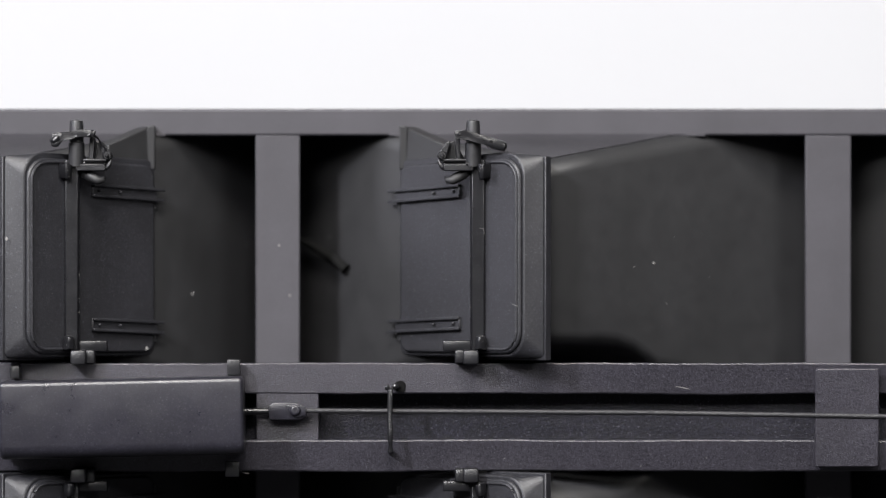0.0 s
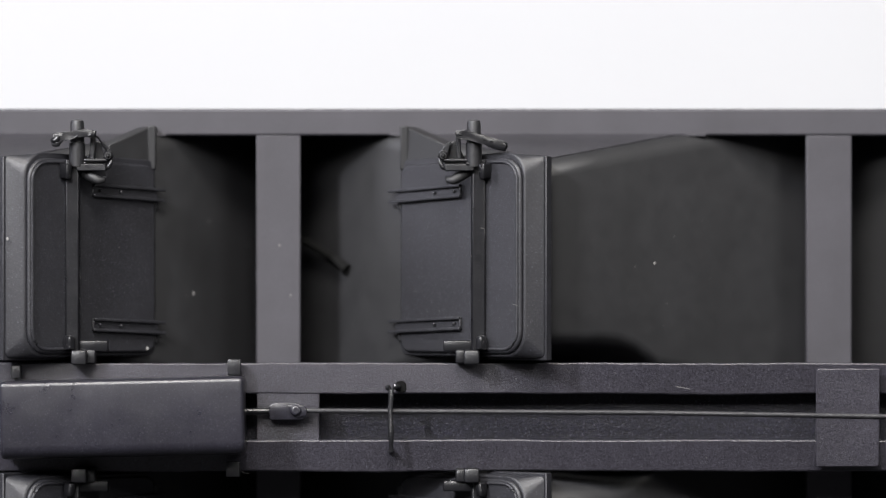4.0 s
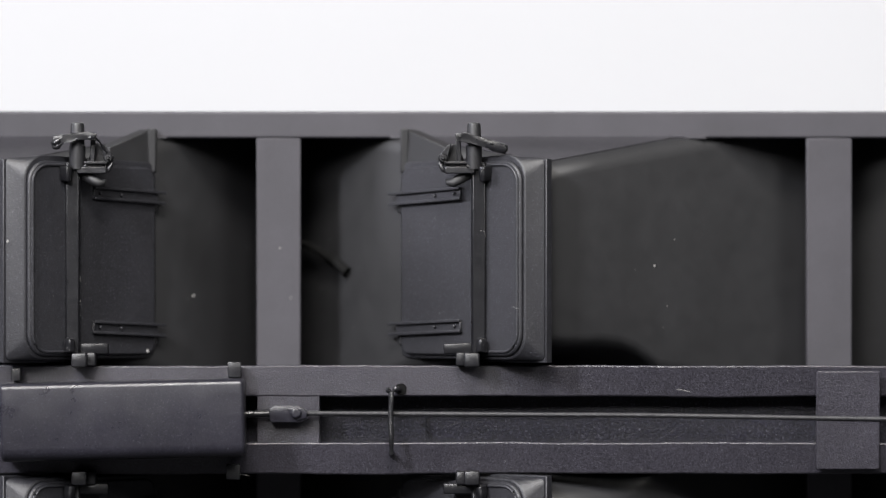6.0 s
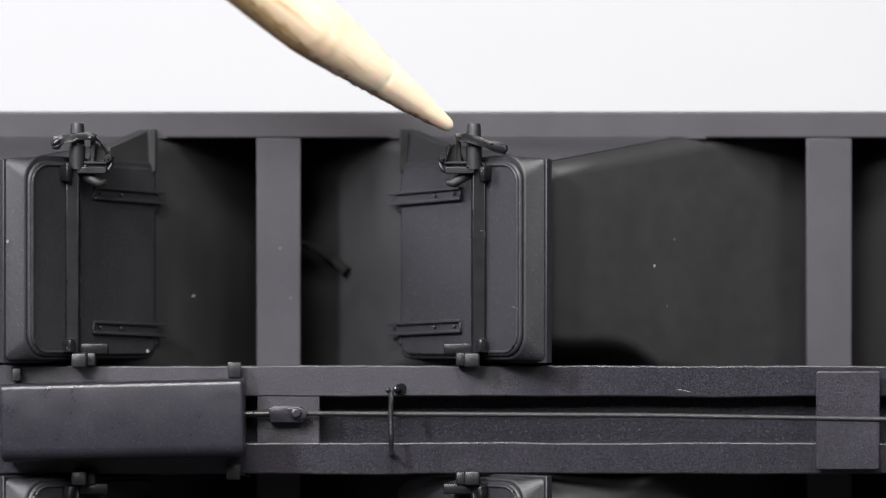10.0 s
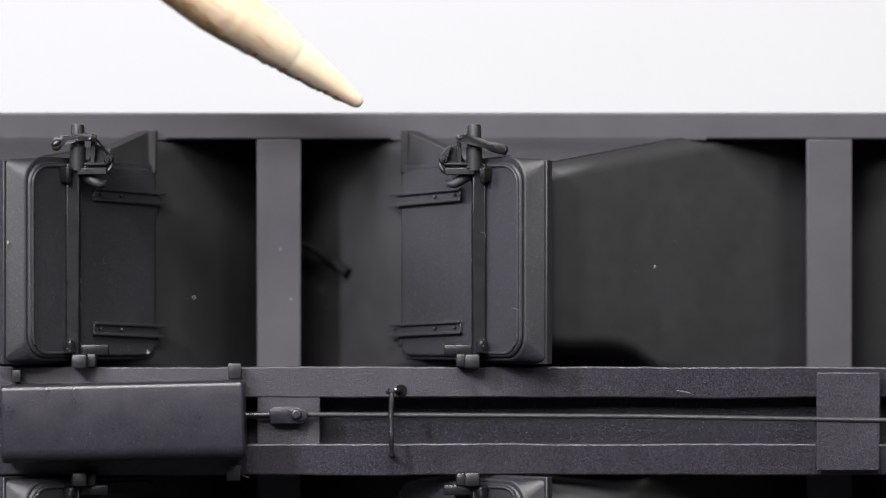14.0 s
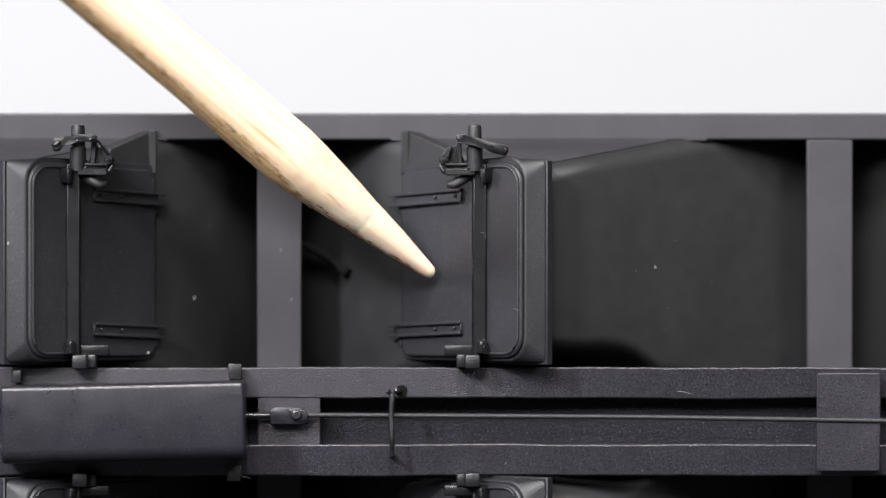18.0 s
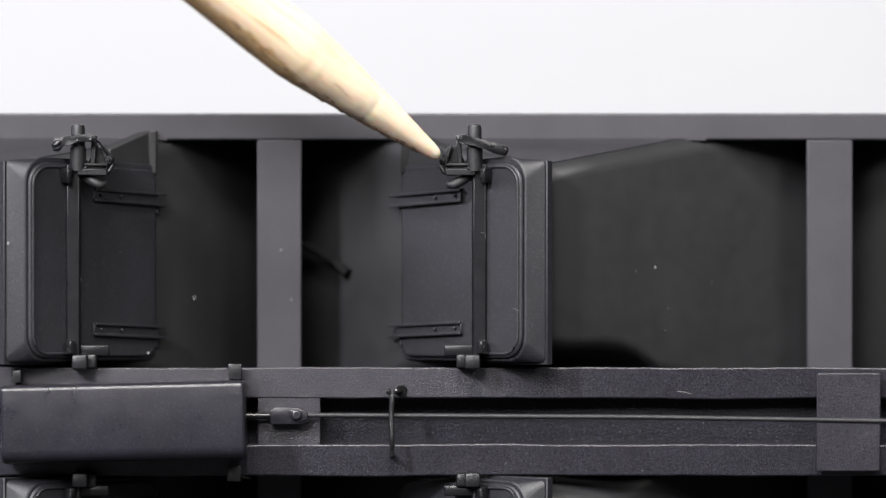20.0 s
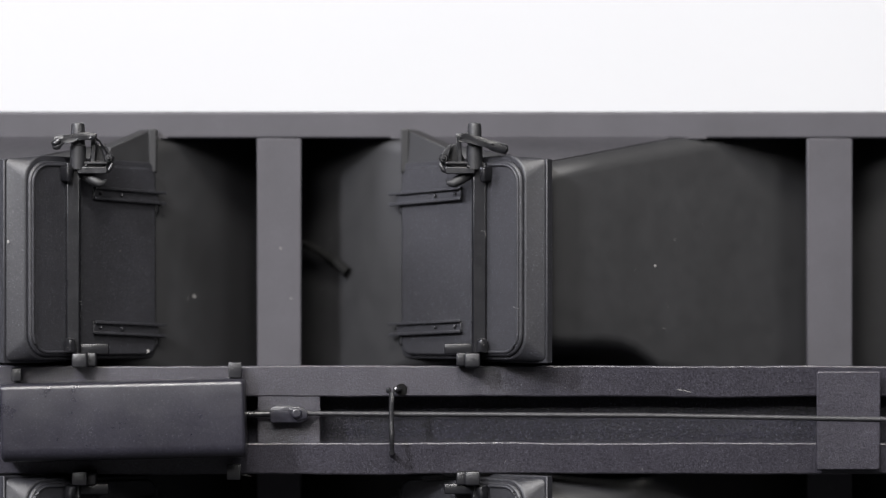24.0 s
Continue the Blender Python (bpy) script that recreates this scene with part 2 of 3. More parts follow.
def body():
    for mz in (False, True):
        bm = bmesh.new()
        box(bm, X0, X1, 8.0, 9.2, 6.86, 8.47)
        part("side_sill", bm, BODY, car, "smooth charcoal side sill flange", 0.13, mz=mz, steps=4)
        bm = bmesh.new()
        box(bm, -3.2, 15.9, 7.9, 8.05, 6.8, 6.98)
        box(bm, 2 * XM - 15.9, 2 * XM + 3.2, 7.9, 8.05, 6.8, 6.98)
        part("weld_lip", bm, BODY, car, "", 0.05, mz=mz)
        bm = bmesh.new()
        box(bm, X0, X1, 9.2, 36, 7.75, 8.3)
        part("side_wall", bm, BODY, car, "", 0.05, mz=mz)
        bm = bmesh.new()
        box(bm, X0, X1, 36, 37.5, 7.5, 8.47)
        part("top_chord", bm, BODY, car, "", 0.1, mz=mz)
    for x in (X0 - 0.6, X1):
        bm = bmesh.new()
        box(bm, x, x + 0.6, 8.2, 36, 2 * ZM - 8.3, 8.3)
        part("end_wall", bm, BODY, car)
    for x, w in ((XM, 2.67), (XR, 2.75)):
        for mz in (False, True):
            bm = bmesh.new()
            box(bm, x - w / 2, x + w / 2, 8.05, 8.6, -8.4, 6.87)
            box(bm, x - 0.35, x + 0.35, 8.6, 15.5, -9.5, 6.87)
            part("cross_rib", bm, BODY, car, "broad flat charcoal cross rib", 0.06, mz=mz)


body()

COS, SIN = 0.7408, 0.6717
# the slanting outlet: x along the door, y into it, z up
SLANT = Matrix(((COS, SIN, 0, -2.453), (-SIN, COS, 0, 7.3), (0, 0, 1, 0), (0, 0, 0, 1)))


def hopper(mx, mz, detailed=True, flat_lever=False):
    kw = {"mx": mx, "mz": mz}
    # columns along the car: inner edge, outer edge, where the side sheet meets the wall, and the back
    bm = bmesh.new()
    columns = []
    for x, d, z in ((XM - 0.05, 15.0, -9.8), (-2.6, 7.35, -7.2), (6.2, 2.35, -5.45), (9.4, 4.25, -5.5), (10.6, 4.97, -5.62), (11.5, 5.5, -5.95), (12.3, 5.98, -6.5), (13.0, 6.4, -7.1), (XR + 0.05, 12.45 if detailed else 14.0, -8.9)):
        ridge, sheet = Vector((d, min(8.2, 5.03 + (d - 2.3) * 0.332))), Vector((max(d + 0.2, 11.8), 8.2))
        ends = (Vector((d, z)), Vector((16.2, -9.9))), (ridge, sheet)
        arc = []
        for (corner, back), before in zip(ends, (True, False)):
            p, q = corner + Vector((0, 0.7 if before else -0.9)), corner + (back - corner).normalized() * min(1.1, 0.8 * (back - corner).length)
            steps = [corner + (1 - u) ** 2 * (p - corner) + u * u * (q - corner) for u in (0, 0.25, 0.5, 0.75, 1)]
            arc += steps[::-1] if before else steps
        ring = [(x, y, h) for y, h in arc] + [(x, sheet[0], 8.2), (x, 16.4, 8.2), (x, 16.4, -9.9)]
        columns.append([bm.verts.new(p) for p in ring])
    for a, b in zip(columns, columns[1:]):
        for k in range(13):
            bm.faces.new((a[k], a[(k + 1) % 13], b[(k + 1) % 13], b[k]))
    bm.faces.new(columns[0])
    bm.faces.new(columns[-1])
    chute = part("hopper", bm, HOPPER_SHADED, car, "sloping hopper chute in a shaded charcoal tone", 0, smooth=50, **kw)

    # side sheet between the ridge of the chute and the side sill, added in a lighter tone to look lit
    bm = bmesh.new()
    strips = []
    for x in [-1.4 + 7.6 * i / 12 for i in range(12)] + [6.2 + 9.5 * i / 24 for i in range(25)]:
        d = 2.35 + (x - 6.2) * (0.594 if x > 6.2 else -0.568)
        ridge = Vector((d, 5.03 + (d - 2.3) * 0.332))
        along = (Vector((11.8, 8.2)) - ridge).normalized()
        out = Vector((-along.y, along.x)) * 0.05
        foot, head = ridge + along * min(0.95, 0.9 * (8.0 - d)), ridge + along * (7.97 - d) / along.x
        strips.append([bm.verts.new((x, *p)) for p in (foot + out, head + out, head - out, foot - out)])
    for a, b in zip(strips, strips[1:]):
        for k in range(4):
            bm.faces.new((a[k], a[(k + 1) % 4], b[(k + 1) % 4], b[k]))
    bm.faces.new(strips[0])
    bm.faces.new(strips[-1])
    part("side_sheet", bm, SHEET_LIT, chute, "smooth side sheet in a lit charcoal tone", **kw)

    # frame of the outlet, with its flange
    def taper(outline):
        return [(a, z - 0.4 * max(0, 1 - a / 6) if z > 0 else z) for a, z in outline]

    bm = bmesh.new()
    prism(bm, taper(rounded(-0.1, 9.88, -6.4, 5.75, 0.6, 1.5)), -0.05, 1.0, SLANT, taper(rounded(-0.1, 10.55, -6.45, 5.55, 0.6, 0.3)))
    part("outlet_frame", bm, DOOR, chute, "", 0.07, **kw)
    bm = bmesh.new()
    box(bm, 6.0, 10.66, 1.0, 1.5, -6.6, 5.5, SLANT)
    box(bm, 5.3, 6.3, 1.3, 4.0, -6.3, 5.2)
    part("outlet_flange", bm, DOOR, chute, "", 0.06, **kw)
    bm = bmesh.new()
    prism(bm, taper(rounded(0.1, 9.75, -6.2, 5.4, 0.7, 1.3)), -0.3, 0.0, SLANT)
    door = part("outlet_door", bm, DOOR, car, "slanting outlet door with rounded corners", 0.12, **kw)
    if not detailed:
        return
    # bead round the edge of the door
    bm = bmesh.new()
    o = [(a, -0.31, z) for a, z in rounded(4.0, 9.5, -5.95, 5.15, 0.3, 1.1)]
    run = [p for p in o if p[0] > 6.4]
    low_run, top_run = [p for p in run if p[2] < 0], [p for p in run if p[2] >= 0]
    path = [(7.2, -0.31, 5.15)] + top_run[::-1] + low_run[::-1] + [(7.2, -0.31, -5.95)]
    tube(bm, path, 0.1, 8, SLANT)
    part("bead", bm, DOOR, door, "", **kw)
    # locking bar
    bm = bmesh.new()
    wedge = [(6.3, -0.3), (6.28, -0.72), (6.3, -0.84), (6.55, -0.95), (7.08, -0.47), (7.05, -0.3)]
    ends = [[bm.verts.new(SLANT @ Vector((a, y, z))) for a, y in wedge] for z in (-6.0, 5.3)]
    for k in range(6):
        bm.faces.new((ends[0][k], ends[0][(k + 1) % 6], ends[1][(k + 1) % 6], ends[1][k]))
    bm.faces.new(ends[0])
    bm.faces.new(ends[1])
    part("locking_bar", bm, BAR, door, "upright black locking bar", 0.04, **kw)
    bm = bmesh.new()
    box(bm, 7.05, 7.45, -0.98, -0.3, 4.15, 5.05, SLANT)
    rough(bm, 0.09, 0.09)
    part("keeper", bm, BAR, door, "worn black keeper clogged with paint", smooth=60, **kw)
    bm = bmesh.new()
    box(bm, 6.85, 7.3, -1.05, -0.4, -5.95, -5.15, SLANT)
    rough(bm, 0.1, 0.1)
    part("keeper", bm, BAR, door, "worn black keeper clogged with paint", smooth=60, **kw)
    # hinge straps
    for z, drop in ((3.52, 0.32), (-4.5, 0.27)) if flat_lever else ((3.48, 0.34), (-4.42, 0.27)):
        tail = 5.5 if flat_lever else 5.8
        turn = SLANT @ pose(5.0 if flat_lever else 5.12, 0, z, 0, -math.degrees(drop / 5.9), 0)
        bm = bmesh.new()
        box(bm, 0.5 - tail, 0, -0.4, -0.3, -0.39, 0.39, turn)
        box(bm, -tail, 0, -0.6, -0.4, 0.23, 0.4, turn)
        box(bm, -tail, 0, -0.6, -0.4, -0.4, -0.23, turn)
        box(bm, -0.12, 0, -0.48, -0.4, -0.23, 0.23, turn)
        part("hinge_strap", bm, DOOR, door, "ribbed black hinge strap", 0.04, **kw)
        for a in (-0.5, -2.1):
            bm = bmesh.new()
            tube(bm, [(a, -0.4, 0), (a, -0.56, 0), (a, -0.6, 0)], [0.1, 0.09, 0.04], 10, turn)
            part("rivet", bm, DOOR, door, **kw)
        bm = bmesh.new()
        tube(bm, [(-0.05, -0.1, z - 1.1), (-0.05, -0.1, z - 0.5)], 0.2, 10, SLANT)
        part("hinge_knuckle", bm, DARK, door, "", **kw)
    # gusset on the upper corner of the chute
    bm = bmesh.new()
    prism(bm, [(6.92, 7.42), (8.2, 7.42), (8.8, 4.2), (7.15, 4.8)], -0.24, 0.24, Matrix(((0, 1, 0, -2.35), (1, 0, 0, 0), (0, 0, 1, 0), (0, 0, 0, 1))))
    part("gusset", bm, HOPPER_SHADED, chute, "", 0.08, **kw)
    bm = bmesh.new()
    prism(bm, [(-0.15, 7.4), (0.25, 7.35), (3.4, 6.25), (3.4, 5.2), (0, 5.0)], 0.05, 1.2, SLANT)
    part("corner_web", bm, HOPPER_SHADED, chute, "", 0.06, **kw)
    # latch at the upper end of the bar
    turn = pose(1.83, 0, 6.5)
    bm = bmesh.new()
    tube(bm, [(1.83, 2.3, 4.9), (1.83, 2.3, 6.3), (1.83, 2.3, 6.35), (1.83, 2.3, 7.45), (1.83, 2.3, 7.62), (1.83, 2.3, 7.68)], [0.48, 0.48, 0.43, 0.41, 0.37, 0.22], 20)
    part("latch_pin", bm, GLOSS, chute, "upright black latch pin", 0, **kw)
    bm = bmesh.new()
    if flat_lever:
        prism(bm, [(-1.15, 0.5), (-0.6, 0.6), (0.8, 0.44), (1.38, 0.34), (1.46, -0.36), (1.02, -0.42), (0.85, -0.05), (0.4, 0.02), (-0.2, 0.14), (-1.05, 0.15)], 1.45, 1.95, turn)
        tube(bm, [(-0.9, 1.7, 0.45), (-1.3, 1.9, 0.1), (-1.7, 2.1, -0.6), (-1.78, 2.2, -0.95)], [0.12, 0.1, 0.1, 0.12], 10, turn)
        tube(bm, [(0.8, 1.65, 0.25), (1.1, 1.66, 0.08), (1.28, 1.66, -0.12), (1.28, 1.6, -0.4)], [0.14, 0.3, 0.31, 0.16], 14, turn)
    else:
        prism(bm, [(-1.1, 0.5), (-0.5, 0.56), (0.9, 0.12), (1.45, -0.02), (1.92, -0.35), (1.8, -0.66), (1.1, -0.55), (0.55, -0.28), (-1.0, 0.08)], 1.45, 1.95, turn)
        tube(bm, [(0.75, 1.75, -0.1), (0.95, 1.68, -0.16), (1.1, 1.72, -0.2), (1.35, 1.78, -0.26), (1.7, 1.8, -0.38), (1.9, 1.8, -0.44), (2.0, 1.8, -0.47)], [0.1, 0.27, 0.2, 0.29, 0.33, 0.27, 0.1], 14, turn)
    rough(bm, 0.07, 0.1)
    part("latch_lever", bm, BAR, chute, "worn black latch lever", smooth=70, **kw)
    bm = bmesh.new()
    prism(bm, [(0.5, 6.45), (0.2, 6.3), (-0.22, 5.75), (-0.2, 5.4), (0.25, 4.85), (0.45, 4.95), (0.25, 5.4), (0.3, 5.7)], 2.3, 2.7)
    prism(bm, [(0.72, 6.7), (1.05, 6.7), (1.1, 5.1), (0.85, 5.1)], 2.3, 2.9)
    prism(bm, [(0.2, 6.2), (0.75, 6.5), (1.45, 5.1), (0.2, 5.1)], 2.9, 3.2)
    part("latch_bracket", bm, DARK, chute, "", 0.05, **kw)
    rng = random.Random(7 if flat_lever else 3)
    for i in range(5):
        x, z = ((1.1, 6.78), (1.95, 6.66), (2.6, 6.45), (3.0, 6.33), (1.35, 5.05))[i]
        x, z, r = x + rng.uniform(-0.15, 0.15), z + rng.uniform(-0.06, 0.06), rng.uniform(0.06, 0.13)
        bm = bmesh.new()
        tube(bm, [(x - r, 1.5, z), (x - r / 2, 1.47, z + 0.02), (x + r / 2, 1.47, z - 0.02), (x + r, 1.52, z)], [0.02, r, 0.8 * r, 0.02], 8)
        part("paint_lump", bm, DARK, chute, "", **kw)
    bm = bmesh.new()
    tube(bm, [(0.0, 2.9, 5.55), (0.0, 2.1, 5.55), (0.0, 2.0, 5.55)], [0.3, 0.28, 0.2], 16)
    tube(bm, [(0.0, 2.0, 5.55), (0.0, 1.85, 5.55), (0.0, 1.8, 5.55)], [0.13, 0.11, 0.06], 12)
    part("pivot", bm, GLOSS, chute, "", **kw)
    bm = bmesh.new()
    box(bm, 0.05, 1.85, 2.05, 2.7, 5.19, 5.36)
    box(bm, 0.15, 1.85, 2.3, 2.7, 5.02, 5.22)
    box(bm, 0.1, 1.85, 1.9, 2.7, 4.64, 5.04)
    part("latch_crossbar", bm, DARK, chute, "", 0.05, **kw)
    bm = bmesh.new()
    tube(bm, [(-0.18, 2.4, 5.5), (-0.2, 2.3, 5.2), (0.0, 2.25, 4.85), (0.3, 2.3, 4.7)], [0.1, 0.13, 0.15, 0.1], 10)
    rough(bm, 0.03)
    part("latch_link", bm, DARK, chute, "", smooth=70, **kw)
    bm = bmesh.new()
    tube(bm, [(1.7, 2.8, 4.62), (1.3, 2.6, 4.5), (0.9, 2.4, 4.25), (0.55, 2.3, 4.08), (0.3, 2.35, 4.1), (0.18, 2.5, 4.25)], [0.2, 0.3, 0.32, 0.27, 0.2, 0.08], 12)
    rough(bm, 0.04)
    part("latch_hook", bm, HOPPER_SHADED, chute, "", smooth=70, **kw)
    # foot at the lower end
    bm = bmesh.new()
    box(bm, 0.02, 1.95, 2.5, 3.3, -6.08, -5.45)
    rough(bm, 0.02, 0.07)
    part("foot_bar", bm, BAR, chute, "", smooth=60, **kw)
    bm = bmesh.new()
    box(bm, 1.25, 2.15, 1.5, 3.3, -6.85, -6.0)
    box(bm, 0.75, 1.3, 2.3, 3.6, -6.8, -6.0)
    rough(bm, 0.03, 0.1)
    part("foot_block", bm, DARK, chute, "", smooth=60, **kw)


hopper(None, False)
hopper(XM, False, flat_lever=True)
hopper(None, True)
hopper(XM, True, flat_lever=True)
hopper(XR, False, False)
hopper(XR, True, False)


def wavy(bm, amount):
    for v in bm.verts:
        v.co.z += amount * noise.noise(Vector((v.co.x * 0.12, 3.1, v.co.z))) + 0.35 * amount * noise.noise(Vector((v.co.x * 0.9, 7.7, v.co.z)))


SET_BACK = Matrix.Translation((0, 3.2, 0)) @ Matrix.Diagonal((1.0097, 1, 1.0097, 1))


def under(name, bm, material, parent, label="", bevel=0.0, steps=2):
    """A part of the centre sill or brake gear, which lies 3.2 mm behind the outlet doors."""
    bm.transform(SET_BACK)
    return part(name, bm, material, parent, label, bevel, steps=steps)


def centre_sill():
    for z0, z1 in ((-8.57, -6.73), (-13.13, -11.28)):
        bm = bmesh.new()
        n = 240
        xs = [X0 + (X1 - X0) * i / n for i in range(n + 1)]
        # lean added to dim the flanges: they face downwards, warping more towards one end
        lean = [min(1.0, max(0.0, (x - 1) / 12)) for x in xs]
        toes = [0.42 * k * k * (3 - 2 * k) if z0 > ZM else 0.4 + 0.06 * k for k in lean]
        rings = [[bm.verts.new(p) for p in ((x, toe, z0), (x, 0, z1), (x, 0.4, z1), (x, 0.4 + toe, z0))] for x, toe in zip(xs, toes)]
        for a, b in zip(rings, rings[1:]):
            for k in range(4):
                bm.faces.new((a[k], a[(k + 1) % 4], b[(k + 1) % 4], b[k]))
        bm.faces.new(rings[0])
        bm.faces.new(rings[-1])
        wavy(bm, 0.09)
        under("sill_flange", bm, SILL, car, "grained black centre sill flange", 0.09)
        bm = bmesh.new()
        zc = z0 + 0.25 if z0 > ZM else z1 - 0.25
        box(bm, X0, X1, 1.05, 16, zc - 0.2, zc + 0.2)
        under("sill_web", bm, SILL, car)
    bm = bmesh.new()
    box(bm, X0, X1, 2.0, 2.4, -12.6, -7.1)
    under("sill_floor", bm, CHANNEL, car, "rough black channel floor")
    bm = bmesh.new()
    box(bm, -10.97, -7.3, 0.05, 1.0, -11.4, -8.45)
    under("sill_bridge", bm, SILL, car, "", 0.03)
    bm = bmesh.new()
    prism(bm, rounded(21.97, 25.72, -12.82, -7.0, 0.15, 0.15, 3), -0.25, 0.1)
    # tilt added so that the plate faces down and catches less light
    bmesh.ops.rotate(bm, verts=bm.verts, cent=(0, 0, -12.8), matrix=Matrix.Rotation(radians(5), 3, "X"))
    under("cover_plate", bm, SILL, car, "thin black cover plate", 0.06)


def brake_gear():
    # reservoir box and its brackets
    bm = bmesh.new()
    profile = [(-0.1, -7.6), (-3.7, -7.6)] + [(-3.7 - 0.3 * math.sin(a), -7.9 + 0.3 * math.cos(a)) for a in (0.4, 0.8, 1.2, 1.5708)]
    profile += [(-3.2 - 0.8 * math.cos(a), -11.34 - 0.8 * math.sin(a)) for a in (0, 0.26, 0.52, 0.79, 1.05, 1.31, 1.5708)] + [(-0.1, -12.14)]
    ends = [[bm.verts.new((x, y, z)) for y, z in profile] for x in (-25.85, -11.6)]
    for k in range(len(profile)):
        bm.faces.new([ends[0][k - 1], ends[0][k], ends[1][k], ends[1][k - 1]])
    bm.faces.new(ends[0])
    bm.faces.new(ends[1])
    bmesh.ops.rotate(bm, verts=bm.verts, cent=(-18.6, 0, -9.9), matrix=Matrix.Rotation(radians(-1.3), 3, "Y"))
    tank = under("reservoir_box", bm, TANK, car, "long black box with rounded edges", 0.22, steps=4)
    for x0, x1, z0, z1 in ((-12.65, -11.9, -7.4, -6.5), (-12.75, -11.95, -13.4, -12.5), (-25.4, -24.85, -7.6, -6.85)):
        bm = bmesh.new()
        box(bm, x0, x1, -1.3, -0.4, z0, z1)
        box(bm, x0, x1, -0.5, 0.3, z0, z0 + 0.35)
        rough(bm, 0.04, 0.06)
        under("bracket", bm, DARK, tank, "")
    # rods and clevis
    bm = bmesh.new()
    tube(bm, [(-11.7, -0.45, -9.58), (-10.1, -0.45, -9.55)], 0.21, 12)
    tube(bm, [(-10.3, -0.45, -9.55), (-8.0, -0.45, -9.5)], 0.15, 12)
    rough(bm, 0.02)
    under("clevis_rod", bm, BAR, car, "short thick black rod")
    bm = bmesh.new()
    prism(bm, [(-10.2, -10.05), (-10.25, -9.25), (-9.9, -9.08), (-8.5, -9.1), (-8.05, -9.35), (-8.0, -9.85), (-8.4, -10.05)], -0.9, 0.1)
    prism(bm, [(-9.15, -9.2), (-8.2, -9.2), (-8.0, -9.45), (-8.05, -9.8), (-8.6, -9.95), (-8.95, -9.7)], -1.02, -0.85)
    tube(bm, [(-8.65, 0.2, -9.5), (-8.65, -1.12, -9.5), (-8.65, -1.2, -9.5)], [0.34, 0.32, 0.22], 14)
    rough(bm, 0.03, 0.05)
    under("clevis", bm, TANK, car, "rough black clevis")
    bm = bmesh.new()
    tube(bm, [(-9.0, -0.45, -9.5), (-7, -0.45, -9.53), (0.5, -0.45, -9.57), (12, -0.45, -9.64), (26, -0.5, -9.86), (40, -0.5, -10.0)], 0.148, 12)
    under("brake_rod", bm, ROD, car, "thin black brake rod")
    bm = bmesh.new()
    tube(bm, [(-2.6, 0.1, -8.12), (-2.65, -0.3, -8.1), (-2.85, -0.6, -8.1), (-3.05, -0.85, -8.3), (-3.1, -0.95, -9.5), (-3.05, -1.15, -11.3), (-3.05, -1.0, -11.8), (-3.05, 0.1, -11.95)], 0.165, 12)
    tube(bm, [(-3.3, -0.75, -8.2), (-3.15, -0.85, -8.12)], [0.16, 0.16], 10)
    rough(bm, 0.03, size=0.5, cuts=2)
    under("rod_guide", bm, WIRE, car, "bent black wire guide")
    # raised disc, its black colour imitating the dark of a hole
    bm = bmesh.new()
    tube(bm, [(-2.5, -0.05, -8.12), (-2.5, -0.12, -8.12)], [0.36, 0.34], 12)
    rough(bm, 0.06)
    under("guide_hole_disc", bm, MATT, car)
    # tube added in place of a soft shadow on the slope sheet
    bm = bmesh.new()
    tube(bm, [(-8.6, 12.6, 0.55), (-7.7, 11.7, 0.1), (-6.7, 11.0, -0.5), (-5.85, 10.4, -1.25)], [0.22, 0.25, 0.3, 0.34], 10)
    part("shadow_tube", bm, MATT, car, "short black bent tube standing in for a soft shadow")


centre_sill()
brake_gear()


